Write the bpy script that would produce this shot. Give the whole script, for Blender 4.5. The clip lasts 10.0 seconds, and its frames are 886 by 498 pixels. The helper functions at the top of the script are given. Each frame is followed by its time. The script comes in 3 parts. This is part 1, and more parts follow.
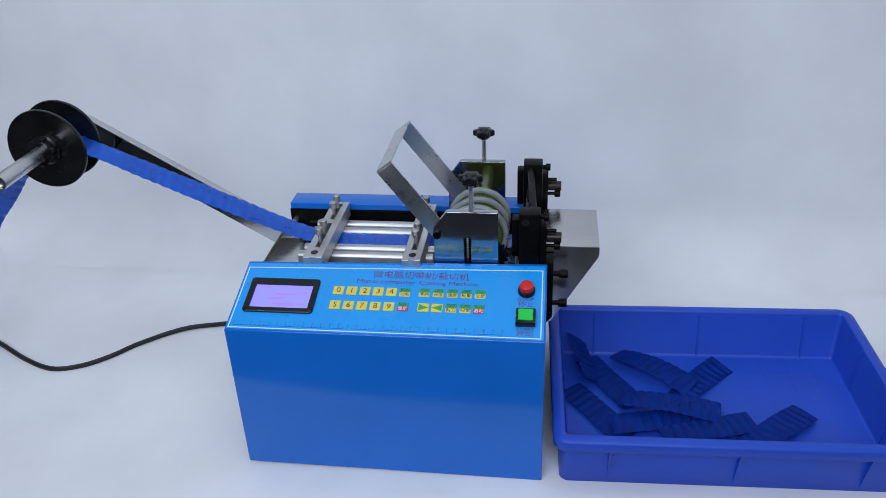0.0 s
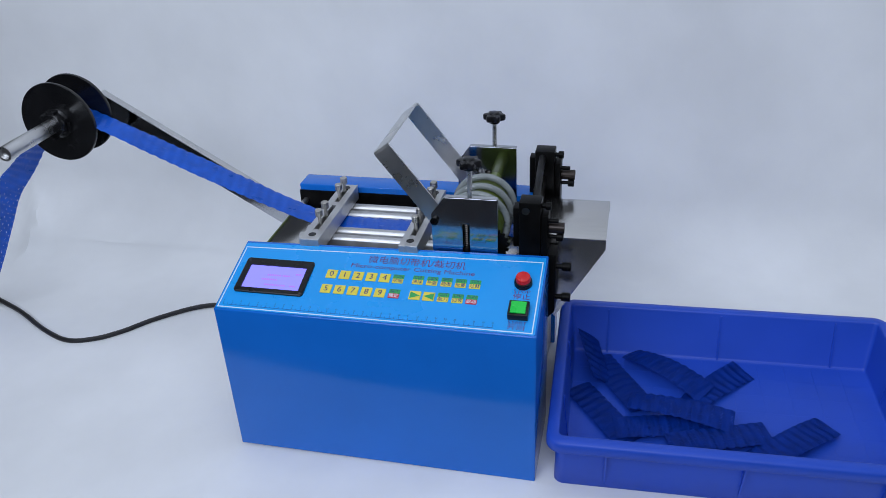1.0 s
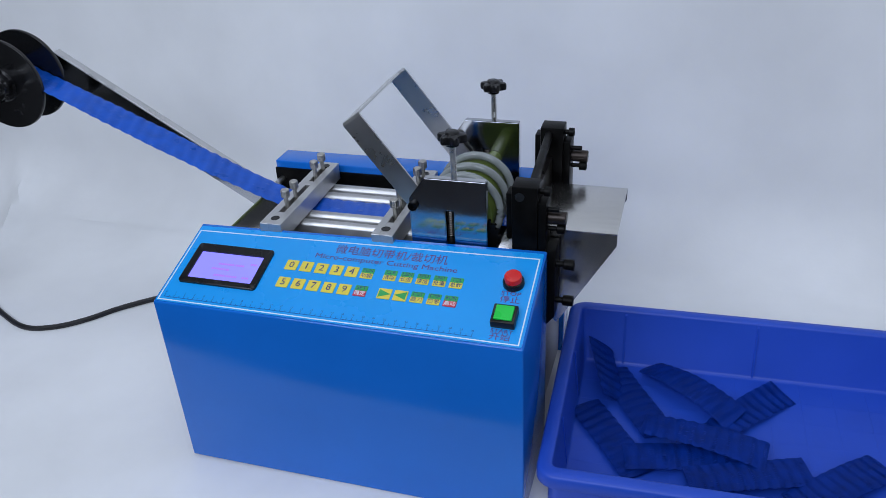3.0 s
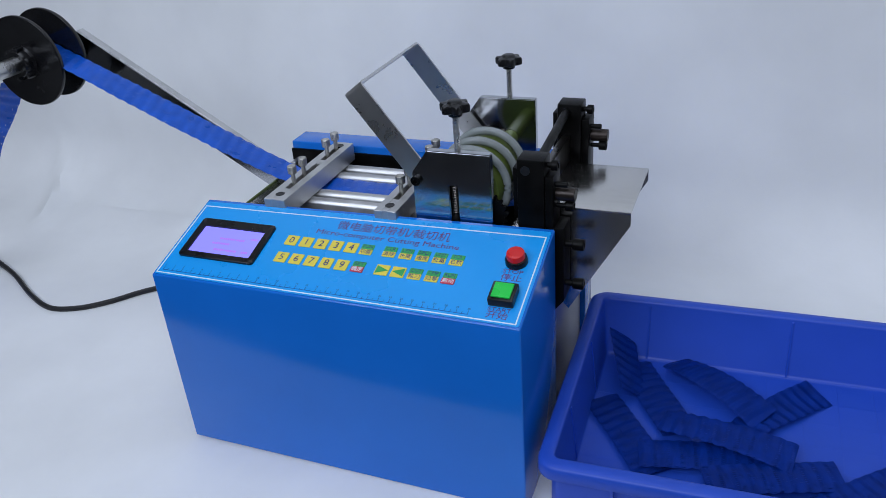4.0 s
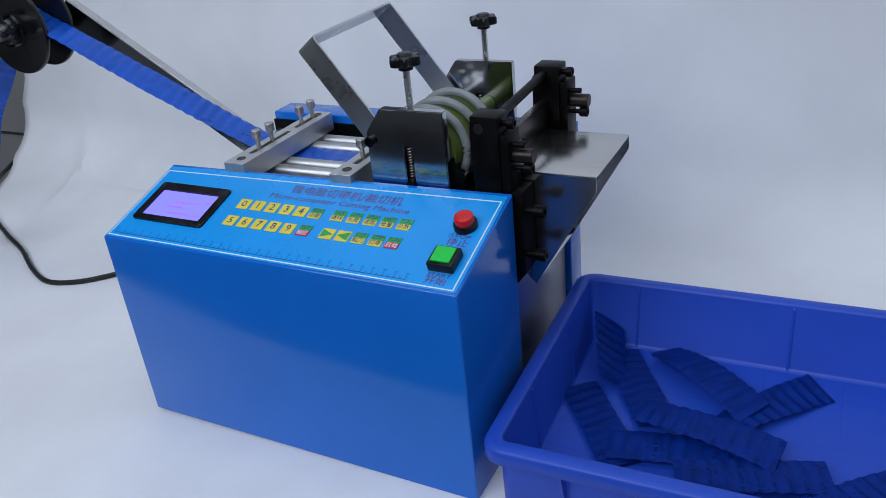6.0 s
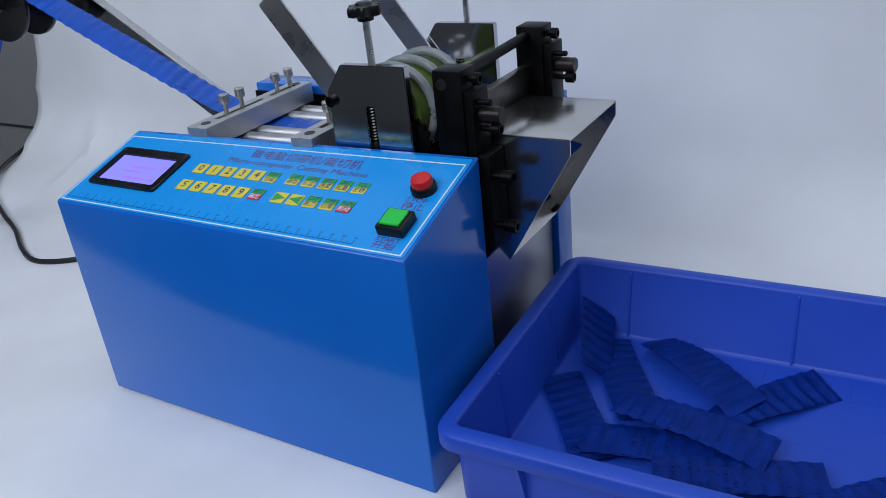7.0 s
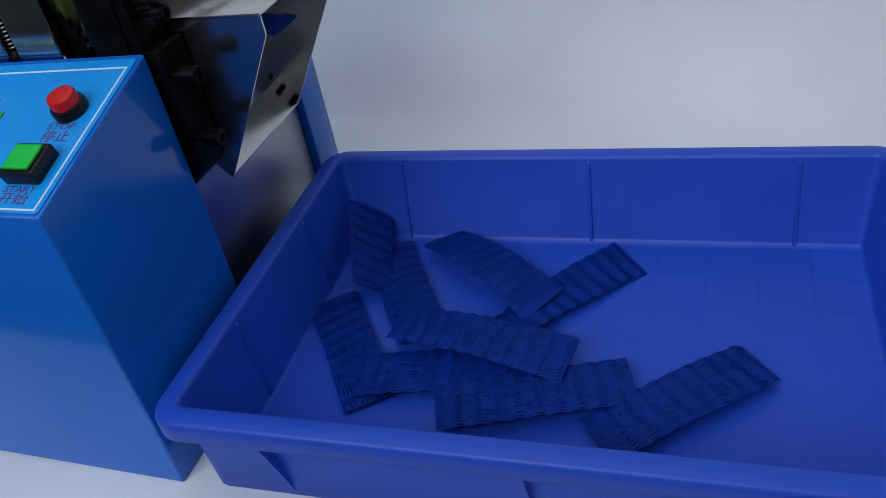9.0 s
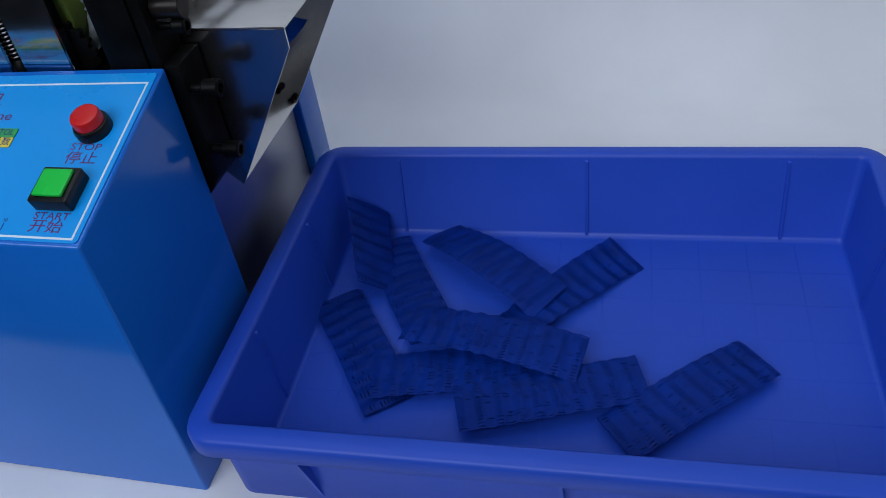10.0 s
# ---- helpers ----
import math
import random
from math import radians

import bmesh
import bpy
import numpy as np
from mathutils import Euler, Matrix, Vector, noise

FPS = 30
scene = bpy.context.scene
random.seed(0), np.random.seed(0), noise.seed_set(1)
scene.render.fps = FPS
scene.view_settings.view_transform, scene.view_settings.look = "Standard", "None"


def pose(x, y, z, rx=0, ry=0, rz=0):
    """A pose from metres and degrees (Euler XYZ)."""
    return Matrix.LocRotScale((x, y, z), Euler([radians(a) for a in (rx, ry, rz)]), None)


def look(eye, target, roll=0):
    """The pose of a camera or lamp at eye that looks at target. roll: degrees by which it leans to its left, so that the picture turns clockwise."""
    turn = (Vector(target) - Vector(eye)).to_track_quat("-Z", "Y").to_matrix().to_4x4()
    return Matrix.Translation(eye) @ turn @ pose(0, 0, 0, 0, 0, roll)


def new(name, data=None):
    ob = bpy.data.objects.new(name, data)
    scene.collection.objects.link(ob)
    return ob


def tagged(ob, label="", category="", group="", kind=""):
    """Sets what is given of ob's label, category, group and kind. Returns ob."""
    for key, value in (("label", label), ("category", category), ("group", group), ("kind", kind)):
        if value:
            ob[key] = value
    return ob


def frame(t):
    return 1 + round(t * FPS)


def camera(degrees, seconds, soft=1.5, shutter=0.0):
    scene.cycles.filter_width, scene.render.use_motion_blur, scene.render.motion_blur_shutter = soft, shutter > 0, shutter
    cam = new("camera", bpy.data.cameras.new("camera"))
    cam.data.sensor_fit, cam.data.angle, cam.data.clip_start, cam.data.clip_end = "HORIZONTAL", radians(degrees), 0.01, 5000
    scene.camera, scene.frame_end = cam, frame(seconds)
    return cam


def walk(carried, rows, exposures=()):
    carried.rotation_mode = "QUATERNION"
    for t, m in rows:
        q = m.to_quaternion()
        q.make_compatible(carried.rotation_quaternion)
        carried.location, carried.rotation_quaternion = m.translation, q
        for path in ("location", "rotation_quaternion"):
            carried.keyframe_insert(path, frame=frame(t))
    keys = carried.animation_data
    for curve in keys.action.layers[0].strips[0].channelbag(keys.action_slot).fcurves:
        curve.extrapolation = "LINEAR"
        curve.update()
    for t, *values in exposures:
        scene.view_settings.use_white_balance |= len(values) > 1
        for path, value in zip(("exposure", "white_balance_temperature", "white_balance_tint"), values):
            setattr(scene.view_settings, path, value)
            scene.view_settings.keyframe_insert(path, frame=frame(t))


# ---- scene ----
cam = camera(56.4, 10.0, soft=0.6)
PATH = [
    (0, (0.354, -0.722, 0.711), (0.104, 1.011, -0.256), -2.4),
    (0.5, (0.409, -0.703, 0.702), (0.079, 1.015, -0.267), -3.3),
    (0.8, (0.425, -0.689, 0.696), (0.046, 1.017, -0.275), -2.6),
    (1, (0.433, -0.68, 0.687), (0.01, 1.012, -0.292), -3.0),
    (1.2, (0.417, -0.66, 0.676), (-0.019, 1.018, -0.321), -3.3),
    (1.5, (0.414, -0.629, 0.665), (0.002, 1.045, -0.349), -4.8),
    (1.7, (0.4, -0.619, 0.654), (0.036, 1.073, -0.347), -4.9),
    (2, (0.422, -0.61, 0.654), (0.048, 1.072, -0.361), -4.2),
    (2.5, (0.451, -0.577, 0.636), (-0.003, 1.094, -0.366), -3.3),
    (2.7, (0.458, -0.56, 0.627), (-0.031, 1.099, -0.377), -3.4),
    (3.8, (0.497, -0.516, 0.581), (-0.157, 1.106, -0.39), -3.9),
    (4, (0.514, -0.511, 0.566), (-0.177, 1.103, -0.392), -4.7),
    (4.5, (0.552, -0.492, 0.541), (-0.187, 1.11, -0.402), -5.0),
    (5, (0.58, -0.467, 0.511), (-0.221, 1.114, -0.417), -5.4),
    (5.2, (0.582, -0.462, 0.507), (-0.24, 1.105, -0.426), -5.4),
    (6.3, (0.608, -0.439, 0.491), (-0.287, 1.106, -0.41), -6.4),
    (6.5, (0.615, -0.43, 0.476), (-0.308, 1.107, -0.411), -6.3),
    (7, (0.636, -0.39, 0.438), (-0.334, 1.124, -0.438), -6.4),
    (7.5, (0.665, -0.336, 0.415), (-0.309, 1.193, -0.431), -7.2),
    (7.7, (0.682, -0.312, 0.406), (-0.295, 1.225, -0.421), -8.2),
    (8, (0.687, -0.293, 0.398), (-0.153, 1.29, -0.49), -9.0),
    (8.5, (0.671, -0.273, 0.388), (-0.078, 1.291, -0.608), -10.2),
    (9, (0.663, -0.242, 0.382), (0.004, 1.242, -0.785), -11.7),
    (9.5, (0.653, -0.23, 0.386), (0.04, 1.218, -0.85), -11.8),
    (10, (0.609, -0.242, 0.423), (0.133, 1.213, -0.864), -9.0),
]
EXPOSURES = [(0, -0.09), (2.5, -0.10), (5, -0.14), (7, -0.18), (8, -0.22), (9, -0.34), (10, -0.32)]
walk(cam, [(t, look(eye, target, roll)) for t, eye, target, roll in PATH], EXPOSURES)

# ---------- light ----------
world = bpy.data.worlds.new("room_air")
world.use_nodes = True
world.node_tree.nodes["Background"].inputs[0].default_value = (0.5, 0.55, 0.65, 1)
world.node_tree.nodes["Background"].inputs[1].default_value = 0.05
scene.world = world


def area_lamp(name, eye, target, sx, sy, power, colour):
    data = bpy.data.lights.new(name, "AREA")
    data.shape, data.size, data.size_y, data.energy, data.color = "RECTANGLE", sx, sy, power, colour
    ob = new(name, data)
    ob.matrix_world = look(eye, target)
    return ob


# soft lamps out of view, placed and powered to balance the brightness
area_lamp("unseen_softbox", (-0.85, 0.0, 1.95), (0.1, 0.2, 0.1), 1.0, 1.0, 0.5, (0.85, 0.94, 1.10))
area_lamp("unseen_softbox", (0.25, 0.05, 2.0), (0.3, 0.5, 0.1), 1.5, 0.7, 7, (0.85, 0.94, 1.10))
# added front fill, well below the ceiling, brightens housing front and backdrop
area_lamp("unseen_softbox", (0.08, -1.45, 1.56), (0.40, 0.3, 0.3), 2.0, 1.0, 34, (0.85, 0.94, 1.12))


# ---------- materials ----------
def material(name, colour, rough=0.5, metal=0.0, vary=0.08, scale=40.0, bump=0.0, bump_scale=300.0, coat=0.0, rough_vary=0.08, stretch=(1, 1, 1), spec=0.5):
    m = bpy.data.materials.new(name)
    m.use_nodes = True
    nt = m.node_tree
    b = nt.nodes["Principled BSDF"]
    tc = nt.nodes.new("ShaderNodeTexCoord")
    mp = nt.nodes.new("ShaderNodeMapping")
    mp.inputs["Scale"].default_value = stretch
    nt.links.new(tc.outputs["Object"], mp.inputs[0])
    big = nt.nodes.new("ShaderNodeTexNoise")
    big.inputs["Scale"].default_value, big.inputs["Detail"].default_value = scale, 6
    nt.links.new(mp.outputs[0], big.inputs["Vector"])
    ramp = nt.nodes.new("ShaderNodeValToRGB")
    ramp.color_ramp.elements[0].position, ramp.color_ramp.elements[1].position = 0.3, 0.7
    ramp.color_ramp.elements[0].color = (*[c * (1 - vary) for c in colour], 1)
    ramp.color_ramp.elements[1].color = (*[min(1, c * (1 + vary)) for c in colour], 1)
    nt.links.new(big.outputs[0], ramp.inputs[0])
    nt.links.new(ramp.outputs[0], b.inputs["Base Color"])
    b.inputs["Metallic"].default_value = metal
    b.inputs["Specular IOR Level"].default_value = spec
    b.inputs["Coat Weight"].default_value = coat
    b.inputs["Coat Roughness"].default_value = 0.08
    mr = nt.nodes.new("ShaderNodeMapRange")
    mr.inputs[1].default_value, mr.inputs[2].default_value = 0.3, 0.7
    mr.inputs[3].default_value, mr.inputs[4].default_value = max(0.02, rough - rough_vary), rough + rough_vary
    fine = nt.nodes.new("ShaderNodeTexNoise")
    fine.inputs["Scale"].default_value, fine.inputs["Detail"].default_value = bump_scale, 3
    nt.links.new(mp.outputs[0], fine.inputs["Vector"])
    nt.links.new(big.outputs[0], mr.inputs[0])
    nt.links.new(mr.outputs[0], b.inputs["Roughness"])
    if bump:
        bp = nt.nodes.new("ShaderNodeBump")
        bp.inputs["Strength"].default_value, bp.inputs["Distance"].default_value = bump, 0.001
        nt.links.new(fine.outputs[0], bp.inputs["Height"])
        nt.links.new(bp.outputs[0], b.inputs["Normal"])
    return m


BLUE = material("blue_enamel", (0.007, 0.146, 0.59), 0.15, vary=0.05, scale=9, bump=0.02, bump_scale=260, coat=0.04, rough_vary=0.04, spec=0.36)
STICKER = material("sky_blue_film", (0.006, 0.320, 0.82), 0.28, vary=0.03, scale=14, bump=0.02, rough_vary=0.04)
WHITE = material("white_print", (0.72, 0.82, 0.88), 0.4, vary=0.03)
INK = material("dark_blue_print", (0.02, 0.03, 0.16), 0.4)
PURPLE = material("purple_print", (0.14, 0.02, 0.13), 0.4)
RULER = material("ruler_print", (0.01, 0.07, 0.26), 0.4)
YELLOW = material("yellow_key", (0.75, 0.62, 0.07), 0.4, vary=0.06)
GREENP = material("green_key", (0.03, 0.36, 0.09), 0.4)
REDP = material("red_key", (0.55, 0.03, 0.06), 0.4)
BLACKP = material("black_plastic", (0.005, 0.005, 0.006), 0.3, vary=0.2, bump=0.05, spec=0.35)
STEEL = material("brushed_steel", (0.60, 0.60, 0.60), 0.30, 1.0, vary=0.07, scale=40, bump=0.015, bump_scale=600, rough_vary=0.06)
CHROME = material("polished_steel", (0.50, 0.51, 0.54), 0.11, 1.0, vary=0.10, scale=16, bump=0.02, bump_scale=120, rough_vary=0.04)
SHEET = material("chute_sheet_steel", (0.62, 0.61, 0.59), 0.22, 1.0, vary=0.06, scale=22, bump=0.006, bump_scale=160, stretch=(1, 7, 1), rough_vary=0.04)
BODY = material("grey_body_steel", (0.34, 0.34, 0.37), 0.38, 1.0, vary=0.10, scale=20, bump=0.04, bump_scale=200)
ALU = material("milled_aluminium", (0.60, 0.60, 0.60), 0.50, 1.0, vary=0.06, scale=60, bump=0.02, bump_scale=700)
NICKEL = material("knurled_nickel", (0.50, 0.48, 0.44), 0.35, 1.0, vary=0.2, scale=200, bump=0.4, bump_scale=1500)
OXIDE = material("black_oxide_steel", (0.0025, 0.0024, 0.0024), 0.42, 0.0, vary=0.4, scale=60, bump=0.10, bump_scale=500, spec=0.11)
BROWN = material("browned_steel", (0.025, 0.018, 0.015), 0.38, 0.6, vary=0.3, scale=90, bump=0.1)
DARKSTEEL = material("dark_blade_steel", (0.12, 0.11, 0.10), 0.34, 1.0, vary=0.2, scale=50, bump=0.08)
SPOOL = material("spool_black_plastic", (0.007, 0.007, 0.008), 0.20, vary=0.2, bump=0.04, bump_scale=200)
ROLLER = material("olive_rubber", (0.10, 0.14, 0.025), 0.45, vary=0.3, scale=35, bump=0.2)
RING = material("grey_clear_tube", (0.31, 0.34, 0.34), 0.13, vary=0.12, scale=60)
RING.node_tree.nodes["Principled BSDF"].inputs["Transmission Weight"].default_value = 0.25
TRAY = material("blue_polypropylene", (0.016, 0.072, 0.50), 0.42, vary=0.06, scale=12, bump=0.06, bump_scale=450, rough_vary=0.06, spec=0.35)
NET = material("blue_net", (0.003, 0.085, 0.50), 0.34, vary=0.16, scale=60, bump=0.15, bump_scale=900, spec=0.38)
# the strip's net again, its colour darkened for the shade inside the tray
NET_SHADED = material("blue_net_shaded", (0.001, 0.023, 0.21), 0.50, vary=0.18, scale=60, bump=0.15, bump_scale=900, spec=0.10)
CABLE = material("black_cable_rubber", (0.010, 0.010, 0.012), 0.4, vary=0.2)
CLOTH = material("white_cloth", (0.79, 0.80, 0.81), 0.85, vary=0.07, scale=5, bump=0.35, bump_scale=45, spec=0.2)
WALL = material("grey_wall_paint", (0.52, 0.52, 0.51), 0.7, vary=0.08, scale=2, bump=0.1)
ROOMFLOOR = material("dark_floor", (0.06, 0.06, 0.065), 0.6, vary=0.2, scale=3)
WOOD = material("table_board", (0.30, 0.24, 0.17), 0.5, vary=0.2, scale=8)
REDCAP = material("red_cap", (0.62, 0.012, 0.012), 0.3, vary=0.05)
GREENCAP = material("green_cap", (0.01, 0.58, 0.06), 0.25, vary=0.05)

LCD = bpy.data.materials.new("lit_lcd")
LCD.use_nodes = True
_b = LCD.node_tree.nodes["Principled BSDF"]
_b.inputs["Base Color"].default_value = (0.06, 0.06, 0.2, 1)
_b.inputs["Roughness"].default_value = 0.12
_b.inputs["Emission Color"].default_value = (0.23, 0.22, 1.0, 1)
_b.inputs["Emission Strength"].default_value = 1.3
LCDINK = bpy.data.materials.new("lcd_characters")
LCDINK.use_nodes = True
_b = LCDINK.node_tree.nodes["Principled BSDF"]
_b.inputs["Base Color"].default_value = (0.3, 0.12, 0.4, 1)
_b.inputs["Emission Color"].default_value = (0.42, 0.16, 0.85, 1)
_b.inputs["Emission Strength"].default_value = 0.6


# ---------- mesh helpers ----------
def thing(name, label, category, place=(0, 0, 0), turn=0.0, group="", kind=""):
    ob = new(name)
    ob.empty_display_size = 0.02
    ob.matrix_world = pose(*place, 0, 0, turn)
    return tagged(ob, label, category, group, kind)


def part(name, bm, mat, parent=None, label="", smooth=True, angle=35):
    me = bpy.data.meshes.new(name)
    bmesh.ops.recalc_face_normals(bm, faces=bm.faces)
    bm.to_mesh(me)
    bm.free()
    me.materials.append(mat)
    if smooth:
        me.shade_smooth()
        me.set_sharp_from_angle(angle=radians(angle))
    ob = new(name, me)
    ob.parent = parent
    if label:
        ob["label"] = label
    return ob


def add_box(bm, x0, x1, y0, y1, z0, z1, bevel=0.0, seg=2):
    made = bmesh.ops.create_cube(bm, size=1.0)["verts"]
    bmesh.ops.scale(bm, vec=(x1 - x0, y1 - y0, z1 - z0), verts=made)
    bmesh.ops.translate(bm, vec=((x0 + x1) / 2, (y0 + y1) / 2, (z0 + z1) / 2), verts=made)
    if bevel:
        edges = list({e for v in made for e in v.link_edges})
        bmesh.ops.bevel(bm, geom=edges, offset=bevel, segments=seg, affect="EDGES", profile=0.5)
    return bm


def box(*a, **k):
    return add_box(bmesh.new(), *a, **k)


def prism(points, axis, lo, hi, bevel=0.0, seg=2):
    """A polygon of two coordinates pushed along axis (0, 1 or 2) from lo to hi."""
    bm = bmesh.new()

    def at(p, w):
        c = list(p)
        c.insert(axis, w)
        return c
    a = [bm.verts.new(at(p, lo)) for p in points]
    b = [bm.verts.new(at(p, hi)) for p in points]
    bm.faces.new(a)
    bm.faces.new(b[::-1])
    n = len(points)
    for i in range(n):
        bm.faces.new((a[i], b[i], b[(i + 1) % n], a[(i + 1) % n]))
    bmesh.ops.recalc_face_normals(bm, faces=bm.faces)
    if bevel:
        bmesh.ops.bevel(bm, geom=list(bm.edges), offset=bevel, segments=seg, affect="EDGES", profile=0.5)
    return bm


def add_lathe(bm, profile, base, direction, n=32):
    """Turned body: profile of (radius, height along direction)."""
    q = Vector(direction).normalized().to_track_quat("Z", "Y").to_matrix()
    base = Vector(base)
    loops = []
    for r, h in profile:
        if r <= 1e-6:
            loops.append([bm.verts.new(base + q @ Vector((0, 0, h)))])
        else:
            loops.append([bm.verts.new(base + q @ Vector((r * math.cos(2 * math.pi * i / n), r * math.sin(2 * math.pi * i / n), h))) for i in range(n)])
    for a, b in zip(loops, loops[1:]):
        for i in range(n):
            j = (i + 1) % n
            if len(a) == 1:
                bm.faces.new((a[0], b[i], b[j]))
            elif len(b) == 1:
                bm.faces.new((a[i], a[j], b[0]))
            else:
                bm.faces.new((a[i], a[j], b[j], b[i]))
    for loop in (loops[0], loops[-1]):
        if len(loop) > 1:
            bm.faces.new(loop)
    return bm


def lathe(*a, **k):
    return add_lathe(bmesh.new(), *a, **k)


def rod(r, a, b, n=24, edge=0.0004):
    d = Vector(b) - Vector(a)
    return lathe([(r - edge, 0), (r, edge), (r, d.length - edge), (r - edge, d.length)], a, d, n)


def smooth_path(points, steps):
    """Catmull-Rom through points."""
    p = [Vector(points[0]) * 2 - Vector(points[1])] + [Vector(q) for q in points] + [Vector(points[-1]) * 2 - Vector(points[-2])]
    out = []
    for i in range(1, len(p) - 2):
        for k in range(steps):
            t = k / steps
            out.append(0.5 * (2 * p[i] + (p[i + 1] - p[i - 1]) * t + (2 * p[i - 1] - 5 * p[i] + 4 * p[i + 1] - p[i + 2]) * t * t + (3 * p[i] - p[i - 1] - 3 * p[i + 1] + p[i + 2]) * t ** 3))
    out.append(p[-2])
    return out


def tube(path, r, n=10, closed=False):
    bm = bmesh.new()
    loops = []
    for i, c in enumerate(path):
        a = path[(i - 1) % len(path)] if (closed or i) else path[0]
        b = path[(i + 1) % len(path)] if (closed or i < len(path) - 1) else path[-1]
        t = (b - a).normalized()
        s = t.cross(Vector((0, 0, 1)))
        s = s.normalized() if s.length > 1e-4 else Vector((1, 0, 0))
        u = s.cross(t)
        loops.append([bm.verts.new(c + r * (math.cos(2 * math.pi * k / n) * s + math.sin(2 * math.pi * k / n) * u)) for k in range(n)])
    pairs = list(zip(loops, loops[1:])) + ([(loops[-1], loops[0])] if closed else [])
    for a, b in pairs:
        for k in range(n):
            bm.faces.new((a[k], a[(k + 1) % n], b[(k + 1) % n], b[k]))
    if not closed:
        bm.faces.new(loops[0])
        bm.faces.new(loops[-1])
    return bm


def round_rect(u0, u1, v0, v1, r, n=6):
    out = []
    for cx, cy, a0 in ((u1 - r, v1 - r, 0), (u0 + r, v1 - r, 90), (u0 + r, v0 + r, 180), (u1 - r, v0 + r, 270)):
        for i in range(n + 1):
            a = radians(a0 + 90 * i / n)
            out.append((cx + r * math.cos(a), cy + r * math.sin(a)))
    return out


def hang(bm, m):
    bmesh.ops.transform(bm, matrix=m, verts=bm.verts)
    return bm


def lettering(name, text, size, mat, parent, m, width=None, shear=0.0, thick=0.00012):
    cu = bpy.data.curves.new(name, "FONT")
    cu.body, cu.size, cu.align_x, cu.align_y, cu.extrude, cu.shear = text, size, "CENTER", "CENTER", thick, shear
    cu.resolution_u = 3
    tmp = new(name, cu)
    bpy.context.view_layer.update()
    dg = bpy.context.evaluated_depsgraph_get()
    me = bpy.data.meshes.new_from_object(tmp.evaluated_get(dg))
    bpy.data.objects.remove(tmp)
    xs = [v.co.x for v in me.vertices]
    s = width / (max(xs) - min(xs)) if width and xs else 1.0
    me.transform(m @ Matrix.Diagonal((s, 1, 1, 1)))
    me.materials.clear()
    me.materials.append(mat)
    me.name = name
    ob = new(name, me)
    ob.parent = parent
    return ob


# ---------- the room ----------
def setting(name, bm, mat, label, category):
    return tagged(part(name, bm, mat), label, category, kind="structure")


setting("floor", box(-2.6, 2.6, -2.6, 1.5, -0.80, -0.75), ROOMFLOOR, "dark floor of the room under the table", "floor")
setting("wall_north", box(-2.6, 2.6, 1.40, 1.5, -0.75, 2.1), WALL, "plain grey painted wall behind the cloth", "wall")
setting("wall_south", box(-2.6, 2.6, -2.6, -2.5, -0.75, 2.1), WALL, "plain grey painted wall of the room", "wall")
setting("wall_west", box(-2.6, -2.5, -2.5, 1.40, -0.75, 2.1), WALL, "plain grey painted wall of the room", "wall")
setting("wall_east", box(2.5, 2.6, -2.5, 1.40, -0.75, 2.1), WALL, "plain grey painted wall of the room", "wall")
setting("ceiling", box(-2.6, 2.6, -2.6, 1.5, 2.1, 2.2), WALL, "plain grey ceiling above the table", "ceiling")

setting("trim", box(-2.5, -0.95, 1.394, 1.3998, -0.366, -0.358), ROOMFLOOR, "thin dark joint line along the grey wall", "trim")

table = thing("table", "plain board table under the white cloth", "table")
part("tabletop", prism([(-0.73, -0.188), (1.40, -0.060), (1.40, 0.60), (-0.73, 0.60)], 2, -0.045, -0.012, bevel=0.003), WOOD, table)
for lx in (-0.69, 1.34):
    for ly in (0.03, 0.55):
        part("leg", box(lx - 0.025, lx + 0.025, ly - 0.025, ly + 0.025, -0.75, -0.045), WOOD, table)


